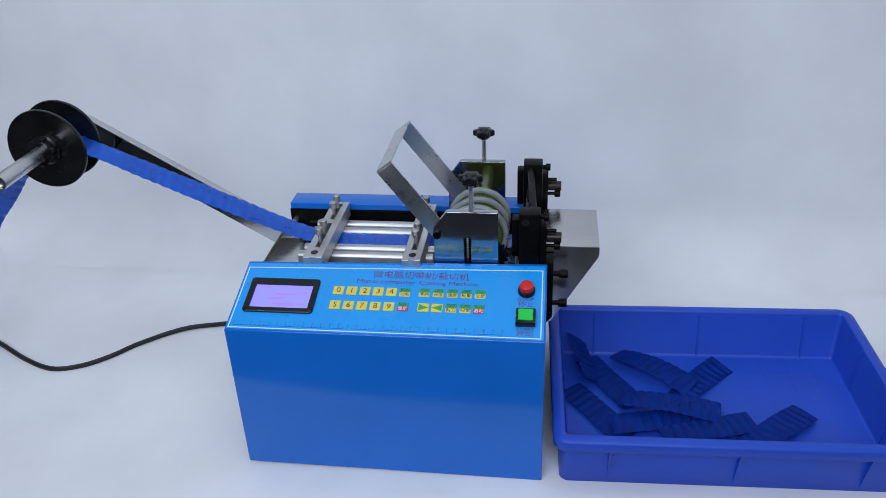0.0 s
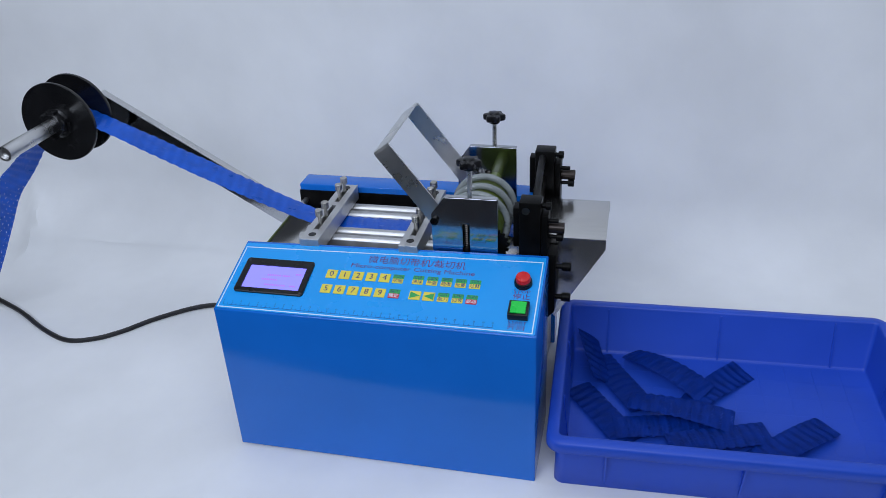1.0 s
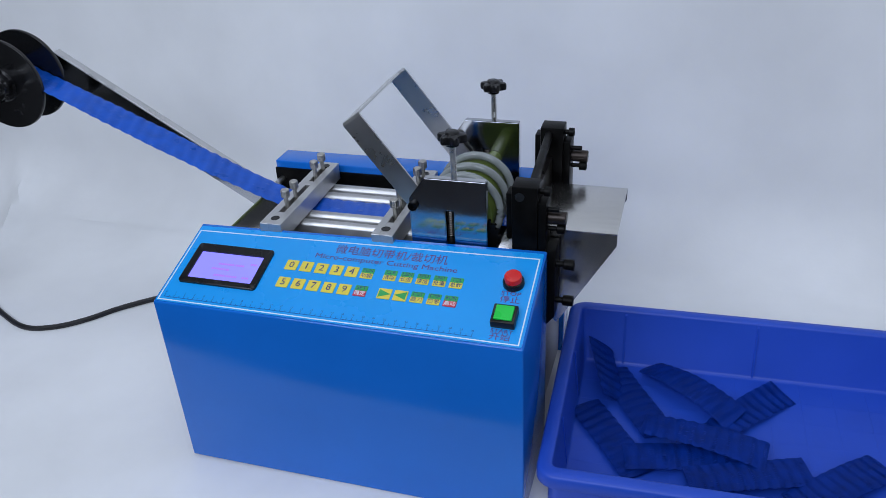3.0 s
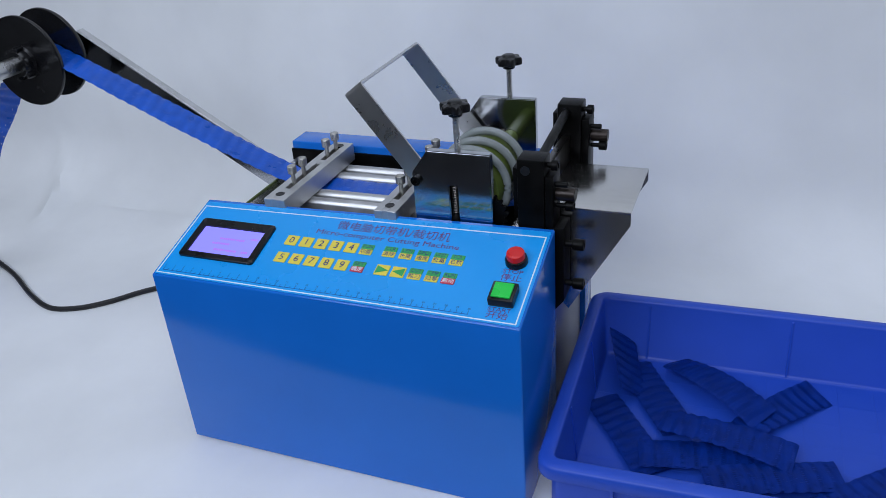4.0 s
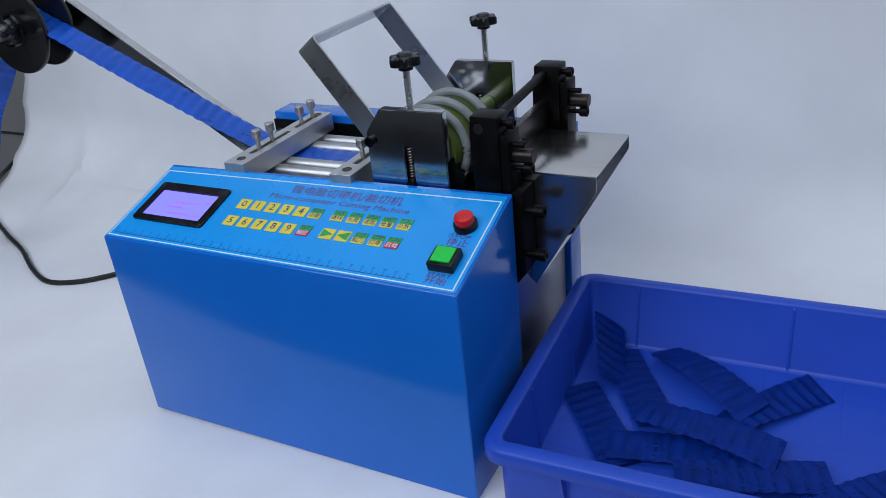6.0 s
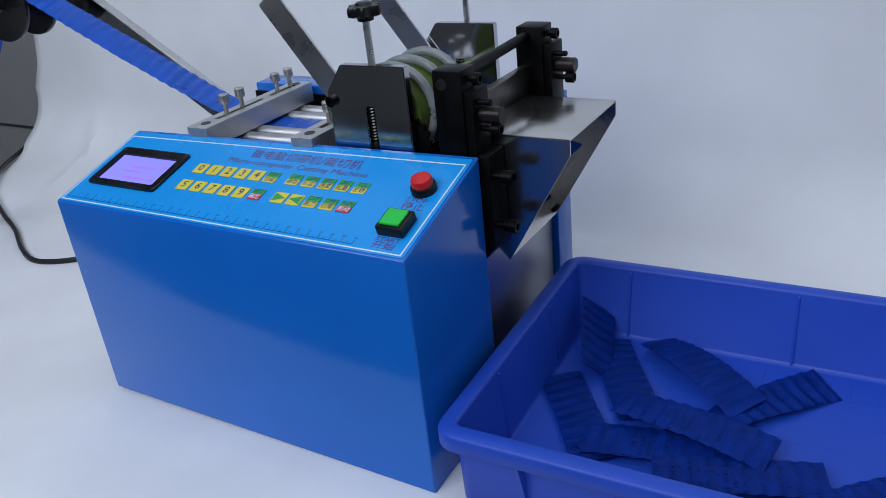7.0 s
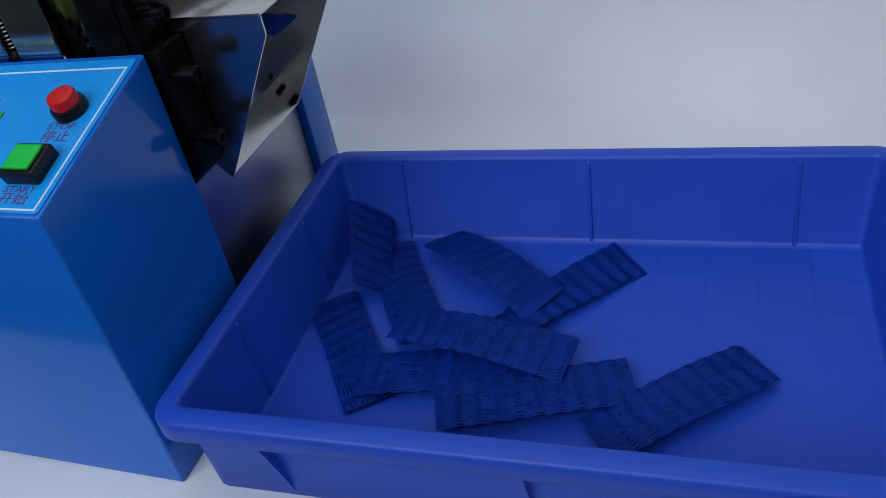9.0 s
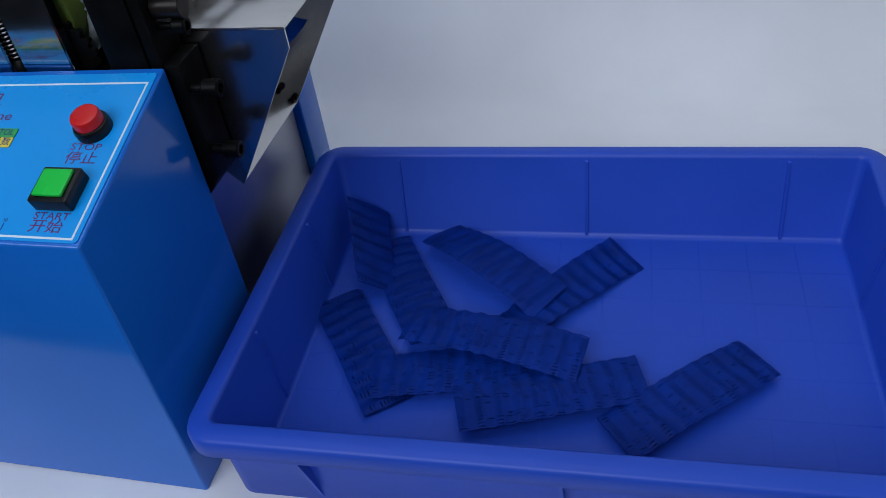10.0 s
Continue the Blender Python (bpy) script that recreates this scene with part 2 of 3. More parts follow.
def cloth_mesh():
    """White cloth: over the table's front edge, along the table, up the back in a soft sweep."""
    bm = bmesh.new()
    prof = [(-0.133, -0.30), (-0.133, -0.20), (-0.133, -0.10), (-0.133, -0.03), (-0.131, -0.008), (-0.124, -0.0015)]
    prof += [(-0.115 + 0.55 * i / 40, 0.0) for i in range(41)]
    r = 0.10
    for i in range(1, 13):
        a = radians(90 * i / 12)
        prof.append((0.435 + r * math.sin(a), r - r * math.cos(a)))
    prof += [(0.535 + 0.02 * i / 30, r + 1.4 * i / 30) for i in range(1, 31)]
    nx = 150
    rows = []
    for y, z in prof:
        row = []
        for i in range(nx + 1):
            if z > 0.1:
                left = -0.79 - 0.45 * max(0, 0.17 - z) + 0.15 * max(0, z - 0.17)
            else:
                left = -0.75 - 0.08 * min(1, max(0, (y - 0.36) / 0.12)) ** 1.5
            x = left + (1.65 - left) * i / nx
            p = Vector((x, y + (0.060 * x - 0.028) * min(1, max(0, (0.02 - y) / 0.14)), z))
            w = noise.noise(Vector((x * 2.2, y * 2.2 + z * 1.2, 0.3))) + 0.5 * noise.noise(Vector((x * 6, y * 6 + z * 2, 4.0)))
            free = min(1, max(0, (y - 0.33) / 0.12))
            side = min(1, max(0, (-0.1 - x) / 0.3)) * min(1, max(0, (y + 0.05) / 0.1))
            lift = max(free, 0.35 * side)
            if y < 0.44 and z < 0.02:
                p.z += lift * (0.008 * w + 0.004) - 0.0004 * (1 + noise.noise(Vector((x * 9, y * 9, 1))))
            else:
                p.y -= 0.012 * lift * w
                p.z += 0.004 * lift
            fold = math.exp(-((x + 0.62 - 0.5 * (0.46 - y)) / 0.018) ** 2) * min(1, max(0, (y - 0.30) / 0.1)) * max(0, 1 - z / 0.3)
            p.z += 0.016 * fold
            row.append(bm.verts.new(p))
        rows.append(row)
    for a, b in zip(rows, rows[1:]):
        for i in range(nx):
            bm.faces.new((a[i], a[i + 1], b[i + 1], b[i]))
    return bm


cloth = setting("backdrop", cloth_mesh(), CLOTH, "white cloth sweep over the table and up behind it", "backdrop")
solid = cloth.modifiers.new("thickness", "SOLIDIFY")
solid.thickness, solid.offset = 0.001, -1

# ---------- the cutting machine ----------
W = 0.355
machine = thing("cutting_machine", "sky-blue enamelled tabletop strip cutting machine with steel rollers", "machine")

# front housing with its sloped top
YB, ZF, ZB = 0.1065, 0.198, 0.229
def skewed(bm):
    """The back edge of the front housing stands a few millimetres askew."""
    for v in bm.verts:
        shift = v.co.y / YB * (v.co.x / W - 0.5) * 0.009
        v.co.y += shift
        if v.co.z > ZF - 0.005:      # the housing's top stays one plane
            v.co.z += shift * (ZB - ZF) / YB
        elif 0.001 < v.co.z < 0.02:  # its right end has sunk a little into the cloth
            v.co.z -= 0.0036 * v.co.x / W
    return bm


housing = part("front_housing", skewed(prism([(0, 0.004), (0, ZF), (YB, ZB), (YB, 0.004)], 0, 0, W, bevel=0.0016, seg=3)), BLUE, machine, "glossy blue enamelled front housing")
for fx in (0.03, W - 0.03):
    for fy in (0.02, 0.28):
        part("foot", lathe([(0.007, 0), (0.008, 0.001), (0.0075, 0.0045)], (fx, fy, 0), (0, 0, 1), 20), BLACKP, machine, "black rubber foot")

SLOPE = math.degrees(math.atan2(ZB - ZF, YB))
PANEL = pose(0, 0, ZF, SLOPE, 0, 0)     # local x along the panel, y up the slope, z out of it


def on_panel(u, v, h=0.0):
    return PANEL @ Matrix.Translation((u, v, h))


panel = part("control_panel", hang(skewed(prism(round_rect(0.002, W - 0.002, 0.002, 0.1065, 0.002, 3), 2, 0.0002, 0.0006)), PANEL), STICKER, machine, "sky-blue printed control panel film")
T = 0.0006


def frame_strip(u0, u1, v0, v1, w):
    bm = bmesh.new()
    add_box(bm, u0, u1, v0, v0 + w, T, T + 0.0002)
    add_box(bm, u0, u1, v1 - w, v1, T, T + 0.0002)
    add_box(bm, u0, u0 + w, v0 + w, v1 - w, T, T + 0.0002)
    add_box(bm, u1 - w, u1, v0 + w, v1 - w, T, T + 0.0002)
    return hang(skewed(bm), PANEL)


part("white_border", frame_strip(0.0035, W - 0.0045, 0.0035, 0.1000, 0.0011), WHITE, panel, "thin white printed border line", smooth=False)

# ruler print: a tick every centimetre, numbered, with half marks
bm = bmesh.new()
R0, RV = 0.0085, 0.0072
add_box(bm, R0, R0 + 0.3006, RV, RV + 0.0004, T, T + 0.0002)
for i in range(31):
    add_box(bm, R0 + 0.01 * i, R0 + 0.01 * i + 0.0004, RV + 0.0004, RV + 0.0042, T, T + 0.0002)
    if i < 30:
        add_box(bm, R0 + 0.01 * i + 0.005, R0 + 0.01 * i + 0.0053, RV + 0.0004, RV + 0.0026, T, T + 0.0002)
part("ruler", hang(bm, PANEL), RULER, panel, "printed centimetre ruler", smooth=False)
for i in range(31):
    lettering("ruler_number", str(i), 0.0028, RULER, panel, on_panel(R0 + 0.01 * i, RV + 0.0060, T))

# titles
lettering("title", "微电脑切带机/裁切机", 0.0125, PURPLE, panel, on_panel(0.2105, 0.0893, T), width=0.112)
lettering("title", "Micro-computer Cutting Machine", 0.0085, PURPLE, panel, on_panel(0.2075, 0.0790, T), width=0.141)


def key(u, v, w, h, mat, text, ink, size, name="key", width=None):
    bm = prism(round_rect(-w / 2, w / 2, -h / 2, h / 2, 0.0006, 2), 2, T, T + 0.0007, bevel=0.0002, seg=1)
    k = part(name, hang(bm, on_panel(u, v)), mat, panel)
    if text:
        lettering("key_text", text, size, ink, k, on_panel(u, v, T + 0.0007), width=width)
    return k


for i in range(10):
    key(0.1185 + 0.0154 * (i % 5), 0.0633 if i < 5 else 0.0413, 0.0122, 0.0125, YELLOW, str(i), INK, 0.0105)
for u, v, top, low, red in ((0.1955, 0.0633, "FUN", "功能", 0), (0.1960, 0.0418, "SET", "确定", 1), (0.2178, 0.0640, "CLR", "清除", 0), (0.2338, 0.0640, "LEN", "长度", 0),
                            (0.2497, 0.0640, "SPD", "速度", 0), (0.2655, 0.0640, "UNIT", "批量", 0), (0.2812, 0.0640, "TOL", "总数", 0),
                            (0.2502, 0.0422, "CUT", "裁刀", 0), (0.2660, 0.0422, "CMP", "归零", 0), (0.2812, 0.0422, "RUN", "启动", 1)):
    key(u, v + 0.0034, 0.0122, 0.0058, GREENP, top, INK, 0.0058, "key_cap", width=0.0092)
    key(u, v - 0.0030, 0.0122, 0.0066, REDP if red else YELLOW, low, WHITE if red else INK, 0.0058, "key_cap", width=0.0105)
for u, sgn in ((0.2192, 1), (0.2345, -1)):
    k = key(u, 0.0418, 0.0128, 0.0122, YELLOW, "", INK, 0)
    part("arrow", hang(prism([(-0.0054 * sgn, 0.0046), (-0.0054 * sgn, -0.0046), (0.0056 * sgn, 0)], 2, T + 0.0007, T + 0.0009), on_panel(u, 0.0418)), GREENP, k, "green arrow print", smooth=False)

# lit display in its black bezel
outer, inner = round_rect(0.0135, 0.0950, 0.0265, 0.0775, 0.0035), round_rect(0.0205, 0.0885, 0.0325, 0.0675, 0.0008)
bm = bmesh.new()
rings = []
for pts, h in ((outer, 0.0004), (outer, 0.0026), (round_rect(0.0143, 0.0942, 0.0273, 0.0767, 0.003), 0.0032), (inner, 0.0032), (inner, 0.0010)):
    rings.append([bm.verts.new((p[0], p[1], h)) for p in pts])
for a, b in zip(rings, rings[1:]):
    for i in range(len(a)):
        j = (i + 1) % len(a)
        bm.faces.new((a[i], a[j], b[j], b[i]))
bezel = part("display_bezel", hang(bm, PANEL), BLACKP, panel, "glossy black display bezel")
part("display", hang(prism(round_rect(0.0205, 0.0885, 0.0325, 0.0675, 0.0008), 2, 0.0007, 0.0014), PANEL), LCD, bezel, "lit violet-blue display", smooth=False)
bm = bmesh.new()
for u0, u1, v in ((0.045, 0.060, 0.0530), (0.063, 0.072, 0.0530), (0.040, 0.058, 0.0465), (0.078, 0.085, 0.0560), (0.046, 0.056, 0.0385), (0.059, 0.071, 0.0385), (0.076, 0.081, 0.0385)):
    x = u0
    while x < u1:
        add_box(bm, x, x + 0.0016, v, v + 0.0022, 0.0014, 0.0015)
        x += 0.0024
part("display_characters", hang(bm, PANEL), LCDINK, bezel, "faint pinkish bars of characters", smooth=False)

# stop button (round, red) and start button (square, green)
stop = part("stop_button", hang(lathe([(0.0097, 0), (0.0097, 0.0042), (0.0090, 0.0056), (0.0080, 0.0060), (0.0, 0.0060)], (0, 0, 0.0006), (0, 0, 1), 36), on_panel(0.3325, 0.0710)), BLACKP, machine, "round push button with black collar")
part("button_cap", hang(lathe([(0.0079, 0.0), (0.0079, 0.0050), (0.0073, 0.0061), (0.0056, 0.0066), (0, 0.0067)], (0, 0, 0.0058), (0, 0, 1), 36), on_panel(0.3325, 0.0710)), REDCAP, stop, "red round button cap")
start = part("start_button", hang(prism(round_rect(-0.0106, 0.0106, -0.0104, 0.0104, 0.001, 3), 2, 0.0006, 0.0085, bevel=0.0006), on_panel(0.3330, 0.0300)), BLACKP, machine, "square push button with black collar")
part("button_cap", hang(prism(round_rect(-0.0081, 0.0081, -0.0079, 0.0079, 0.0008, 3), 2, 0.0085, 0.0106, bevel=0.0008), on_panel(0.3330, 0.0300)), GREENCAP, start, "green square button cap")
lettering("button_text", "STOP", 0.0062, PURPLE, panel, on_panel(0.3325, 0.0592, T), width=0.0175)
lettering("button_text", "停止", 0.0085, PURPLE, panel, on_panel(0.3330, 0.0518, T), width=0.018)
lettering("button_text", "START", 0.0058, PURPLE, panel, on_panel(0.3330, 0.0165, T), width=0.0195)
lettering("button_text", "开始", 0.0080, PURPLE, panel, on_panel(0.3325, 0.0103, T), width=0.018)

# rear housing, inner plates, deck
YR0, YR1, ZR = 0.2610, 0.2935, 0.2285
part("rear_housing", prism([(YR0, 0.004), (YR0, ZR), (YR1, ZR), (YR1, 0.004)], 0, 0.004, W - 0.005, bevel=0.0016, seg=3), BLUE, machine, "glossy blue enamelled rear housing")
part("inner_plate", box(0.004, W - 0.012, 0.2580, 0.2606, 0.02, 0.2205, bevel=0.0004), OXIDE, machine, "black inner side plate")
part("inner_plate", box(0.004, W - 0.012, 0.1115, 0.1123, 0.02, 0.2150, bevel=0.0004), OXIDE, machine, "black inner side plate")
part("base_block", box(0.004, 0.345, 0.1102, 0.2576, 0.010, 0.185, bevel=0.0008), BODY, machine, "grey sheet-steel machine body")
part("deck", box(-0.006, 0.330, 0.1102, 0.2576, 0.1852, 0.190, bevel=0.0006), SHEET, machine, "polished steel deck plate")
part("deck_edge", box(-0.0085, -0.0062, 0.1102, 0.2576, 0.1846, 0.1908, bevel=0.0005), ROLLER, machine, "thin olive-green strip along the left edge of the deck plate")
part("pin", rod(0.0035, (0.012, 0.2580, 0.207), (0.012, 0.243, 0.207)), STEEL, machine, "small bright steel pin")
bm = prism(round_rect(0.03, 0.048, 0.200, 0.2035, 0.0015, 3), 1, 0.2573, 0.2581)
part("slot", bm, BLACKP, machine, "dark slot in the plate")

# guide rails and the two slotted crossbars over them
for y in (0.1485, 0.1675, 0.2125, 0.2325):
    rail = prism([(y - 0.0045, 0.196), (y - 0.0045, 0.2125), (y - 0.0020, 0.2160), (y + 0.0045, 0.2160), (y + 0.0045, 0.196)], 0, 0.046 + 0.003 * (y > 0.16), 0.216, bevel=0.0004, seg=1)
    part("guide_rail", rail, ALU, machine, "milled aluminium guide rail")


def crossbar(x0, x1):
    bm = bmesh.new()
    # solid bar with a long slot and two end holes cut through the top, ring by ring
    xm = (x0 + x1) / 2
    add_box(bm, x0, xm - 0.0028, 0.100, 0.251, 0.2165, 0.2360, bevel=0.0005, seg=1)
    add_box(bm, xm + 0.0028, x1, 0.100, 0.251, 0.2165, 0.2360, bevel=0.0005, seg=1)
    add_box(bm, xm - 0.0029, xm + 0.0029, 0.1002, 0.126, 0.2165, 0.23585)
    add_box(bm, xm - 0.0029, xm + 0.0029, 0.1900, 0.2000, 0.2165, 0.23585)
    add_box(bm, xm - 0.0029, xm + 0.0029, 0.2440, 0.2508, 0.2165, 0.23585)
    bar = part("crossbar", bm, ALU, machine, "slotted aluminium crossbar with thumb screws")
    for y in (0.1125, 0.2405):
        part("socket_screw", lathe([(0.0046, 0), (0.0046, 0.0002), (0.0036, 0.0002), (0.0033, -0.0015), (0, -0.0015)], (xm, y, 0.2361), (0, 0, 1), 20), BLACKP, bar, "dark recessed socket screw")
    return bar


def thumb_screw(bar, x, y, z=0.2360, lean=0.0):
    d = Vector((lean, 0, 1))
    s = part("thumb_screw", rod(0.0022, (x, y, z - 0.018), Vector((x, y, z)) + 0.0105 * d, 14), NICKEL, bar, "knurled nickel thumb screw")
    bm = bmesh.new()
    top = Vector((x, y, z)) + 0.010 * d
    n, loops = 28, []
    for r, h in ((0.0036, 0), (0.0044, 0.0008), (0.0046, 0.0012), (0.0046, 0.0080), (0.0040, 0.0088)):
        loops.append([bm.verts.new(top + Vector(((r - 0.0003 * (i % 2)) * math.cos(2 * math.pi * i / n), (r - 0.0003 * (i % 2)) * math.sin(2 * math.pi * i / n), h)) + d * 0) for i in range(n)])
    for a, b in zip(loops, loops[1:]):
        for i in range(n):
            bm.faces.new((a[i], a[(i + 1) % n], b[(i + 1) % n], b[i]))
    bm.faces.new(loops[0])
    bm.faces.new(loops[-1])
    part("screw_head", bm, NICKEL, bar)


bar = crossbar(0.067, 0.090)
for y in (0.1400, 0.1610, 0.2120, 0.2320):
    thumb_screw(bar, 0.0785, y)
bar = crossbar(0.186, 0.208)
for y in (0.1400, 0.1600, 0.2150, 0.2330):
    thumb_screw(bar, 0.197, y, lean=0.02)


# roller plates with spring slots, pressure knobs
def roller_plate(y0, y1, side):
    xa, xb, zt = 0.2235, 0.2980, 0.2945
    sx0, sx1, sz0, sz1 = 0.2585, 0.2665, 0.196, 0.2625
    bm = bmesh.new()
    front = []
    for y in (y0, y1):
        o = [(xa, 0.190), (sx0, 0.190), (sx0, sz1), (sx1, sz1), (sx1, 0.190), (xb, 0.190), (xb, zt), (xa + 0.016, zt), (xa, zt - 0.022)]
        front.append([bm.verts.new((px, y, pz)) for px, pz in o])
    a, b = front
    for f in ((0, 1, 2, 8), (2, 3, 6, 7, 8), (3, 4, 5, 6)):
        bm.faces.new([a[i] for i in f])
        bm.faces.new([b[i] for i in f][::-1])
    n = len(a)
    for i in range(n):
        bm.faces.new((a[i], b[i], b[(i + 1) % n], a[(i + 1) % n]))
    bmesh.ops.recalc_face_normals(bm, faces=bm.faces)
    outer_edges = [e for e in bm.edges if len(e.link_faces) == 2 and e.calc_face_angle(0) > 0.5]
    bmesh.ops.bevel(bm, geom=outer_edges, offset=0.0008, segments=2, affect="EDGES")
    plate = part("roller_plate", bm, CHROME, machine, "polished steel roller side plate")
    ym = (y0 + y1) / 2
    path = []
    for i in range(11 * 14 + 1):
        a = 2 * math.pi * i / 14
        path.append(Vector((0.2625 + 0.0029 * math.cos(a), ym + 0.0029 * math.sin(a), 0.234 + 0.027 * i / (11 * 14))))
    part("slot_back", box(0.2575, 0.2675, y1 - 0.0010, y1 - 0.0002, 0.1905, 0.2635) if side < 0 else box(0.2575, 0.2675, y1 + 0.0002, y1 + 0.0010, 0.1905, 0.2635), OXIDE, plate)
    part("spring", tube(path, 0.0007, 6), DARKSTEEL, plate, "steel compression spring in the slot")
    part("slot_bolt", lathe([(0.0035, 0), (0.0039, 0.002), (0.0039, 0.030), (0.0050, 0.033), (0.0050, 0.038), (0.003, 0.041)], (0.2625, ym, 0.193), (0, 0, 1), 18), OXIDE, plate, "black bolt below the spring")
    part("pivot_screw", lathe([(0.0046, 0), (0.0046, 0.0035), (0.0040, 0.0042), (0.0024, 0.0042), (0.0024, 0.002), (0, 0.002)], (0.2275, y0 if side < 0 else y1, 0.2655), (0, side, 0), 20), OXIDE, plate, "black socket pivot screw")
    return ym


def star_knob(x, y, z):
    stem = part("pressure_screw", rod(0.0027, (x, y, 0.290), (x, y, z + 0.002), 18), STEEL, machine, "bright threaded pressure screw")
    bm = bmesh.new()
    n = 60

    def lobe(a, r):
        return 0.93 * r * (1.0 + 0.17 * math.cos(6 * a))
    loops = []
    for r, h in ((0.0060, 0.0), (0.0066, 0.0030), (0.0100, 0.0032), (0.0124, 0.0042), (0.0127, 0.0062), (0.0127, 0.0095), (0.0118, 0.0110), (0.0070, 0.0118), (0.0062, 0.0128), (0.0050, 0.0136)):
        loops.append([bm.verts.new((x + (lobe(2 * math.pi * i / n, r) if r > 0.009 else r) * math.cos(2 * math.pi * i / n), y + (lobe(2 * math.pi * i / n, r) if r > 0.009 else r) * math.sin(2 * math.pi * i / n), z + h)) for i in range(n)])
    for a, b in zip(loops, loops[1:]):
        for i in range(n):
            bm.faces.new((a[i], a[(i + 1) % n], b[(i + 1) % n], b[i]))
    bm.faces.new(loops[0])
    bm.faces.new(loops[-1])
    part("star_knob", bm, BLACKP, stem, "black plastic star knob")
    # thread
    path = [Vector((x + 0.0027 * math.cos(a), y + 0.0027 * math.sin(a), 0.2975 + 0.0011 * a / (2 * math.pi))) for a in np.arange(0, 2 * math.pi * (z - 0.2975) / 0.0011, 0.6)]
    part("thread", tube(path, 0.0003, 4), STEEL, stem)


for y0, y1, side, kx, kz in ((0.1110, 0.1190, -1, 0.2675, 0.3275), (0.2575, 0.2655, 1, 0.2705, 0.3250)):
    star_knob(kx, roller_plate(y0, y1, side), kz)

# lifting handle: a bent strap
LEG = Vector((-0.6, 0, 0.8))
SIDE = Vector((0.8, 0, 0.6))
P0, HL, HW, HT = Vector((0.2390, 0, 0.2505)), 0.1180, 0.0215, 0.0020
bm = bmesh.new()
ya, yb, rr = 0.1205, 0.2540, 0.004
line = [(0, ya), (HL - rr, ya)]
line += [(HL - rr + rr * math.sin(radians(a)), ya + rr - rr * math.cos(radians(a))) for a in (22, 45, 67, 90)]
line += [(HL, yb - rr)] + [(HL - rr + rr * math.cos(radians(a)), yb - rr + rr * math.sin(radians(a))) for a in (22, 45, 67, 90)] + [(0, yb)]
off = []
for i, (l, y) in enumerate(line):
    a, b = Vector(line[max(0, i - 1)]), Vector(line[min(len(line) - 1, i + 1)])
    d = (b - a).normalized()
    off.append((l - d.y * HT, y + d.x * HT))
loops = []
for (l, y), (l2, y2) in zip(line, off):
    ring = []
    for ll, yy, s in ((l, y, -0.5), (l, y, 0.5), (l2, y2, 0.5), (l2, y2, -0.5)):
        ring.append(bm.verts.new(P0 + LEG * ll + SIDE * (HW * s) + Vector((0, yy, 0))))
    loops.append(ring)
for a, b in zip(loops, loops[1:]):
    for k in range(4):
        bm.faces.new((a[k], a[(k + 1) % 4], b[(k + 1) % 4], b[k]))
bm.faces.new(loops[0])
bm.faces.new(loops[-1])
part("handle", bm, STEEL, machine, "bent brushed-steel strap handle, raised")

# feed rollers
RX, RZ = 0.2710, 0.2535
roller = part("feed_roller", lathe([(0.008, 0), (0.0292, 0.0005), (0.0302, 0.002), (0.0302, 0.0660), (0.0292, 0.0675), (0.008, 0.068), (0.008, 0.1335)], (RX, 0.1235, RZ), (0, 1, 0), 48), ROLLER, machine, "olive-green rubber feed roller")
for y, tilt in ((0.1360, 0.03), (0.1590, 0.10), (0.1830, -0.06)):
    path = []
    for i in range(48):
        a = 2 * math.pi * i / 48
        path.append(Vector((RX + 0.0345 * math.cos(a), y + 0.030 * tilt * math.sin(a + y * 90), RZ + 0.0345 * math.sin(a))))
    part("tube_ring", tube(path, 0.0038, 12, closed=True), RING, roller, "grey translucent tube ring")
part("lower_roller", lathe([(0.010, 0), (0.0215, 0.0005), (0.0215, 0.1285), (0.010, 0.129)], (RX, 0.1235, 0.1935), (0, 1, 0), 40), OXIDE, machine, "dark lower feed roller")
n = 72
gear = [(RX + 0.0185 + (0.0200 if (i % 4) < 2 else 0.0172) * math.cos(2 * math.pi * i / n), 0.2340 + (0.0200 if (i % 4) < 2 else 0.0172) * math.sin(2 * math.pi * i / n)) for i in range(n)]
part("gear", prism(gear, 1, 0.1195, 0.1230), OXIDE, machine, "black toothed gear beside the rollers")

# cutter posts, blades, bolts
def bolt(parent, x, y, z, length, r=0.0026, head=0.0046, hl=0.006, mat=OXIDE):
    bm = rod(r, (x, y, z), (x + length, y, z), 16)
    if head:
        add_lathe(bm, [(head - 0.0005, 0), (head, 0.0006), (head, hl - 0.0006), (head - 0.0006, hl), (head * 0.55, hl), (head * 0.5, hl - 0.002), (0, hl - 0.002)], (x + length, y, z), (1, 0, 0), 18)
    part("bolt", bm, mat, parent)


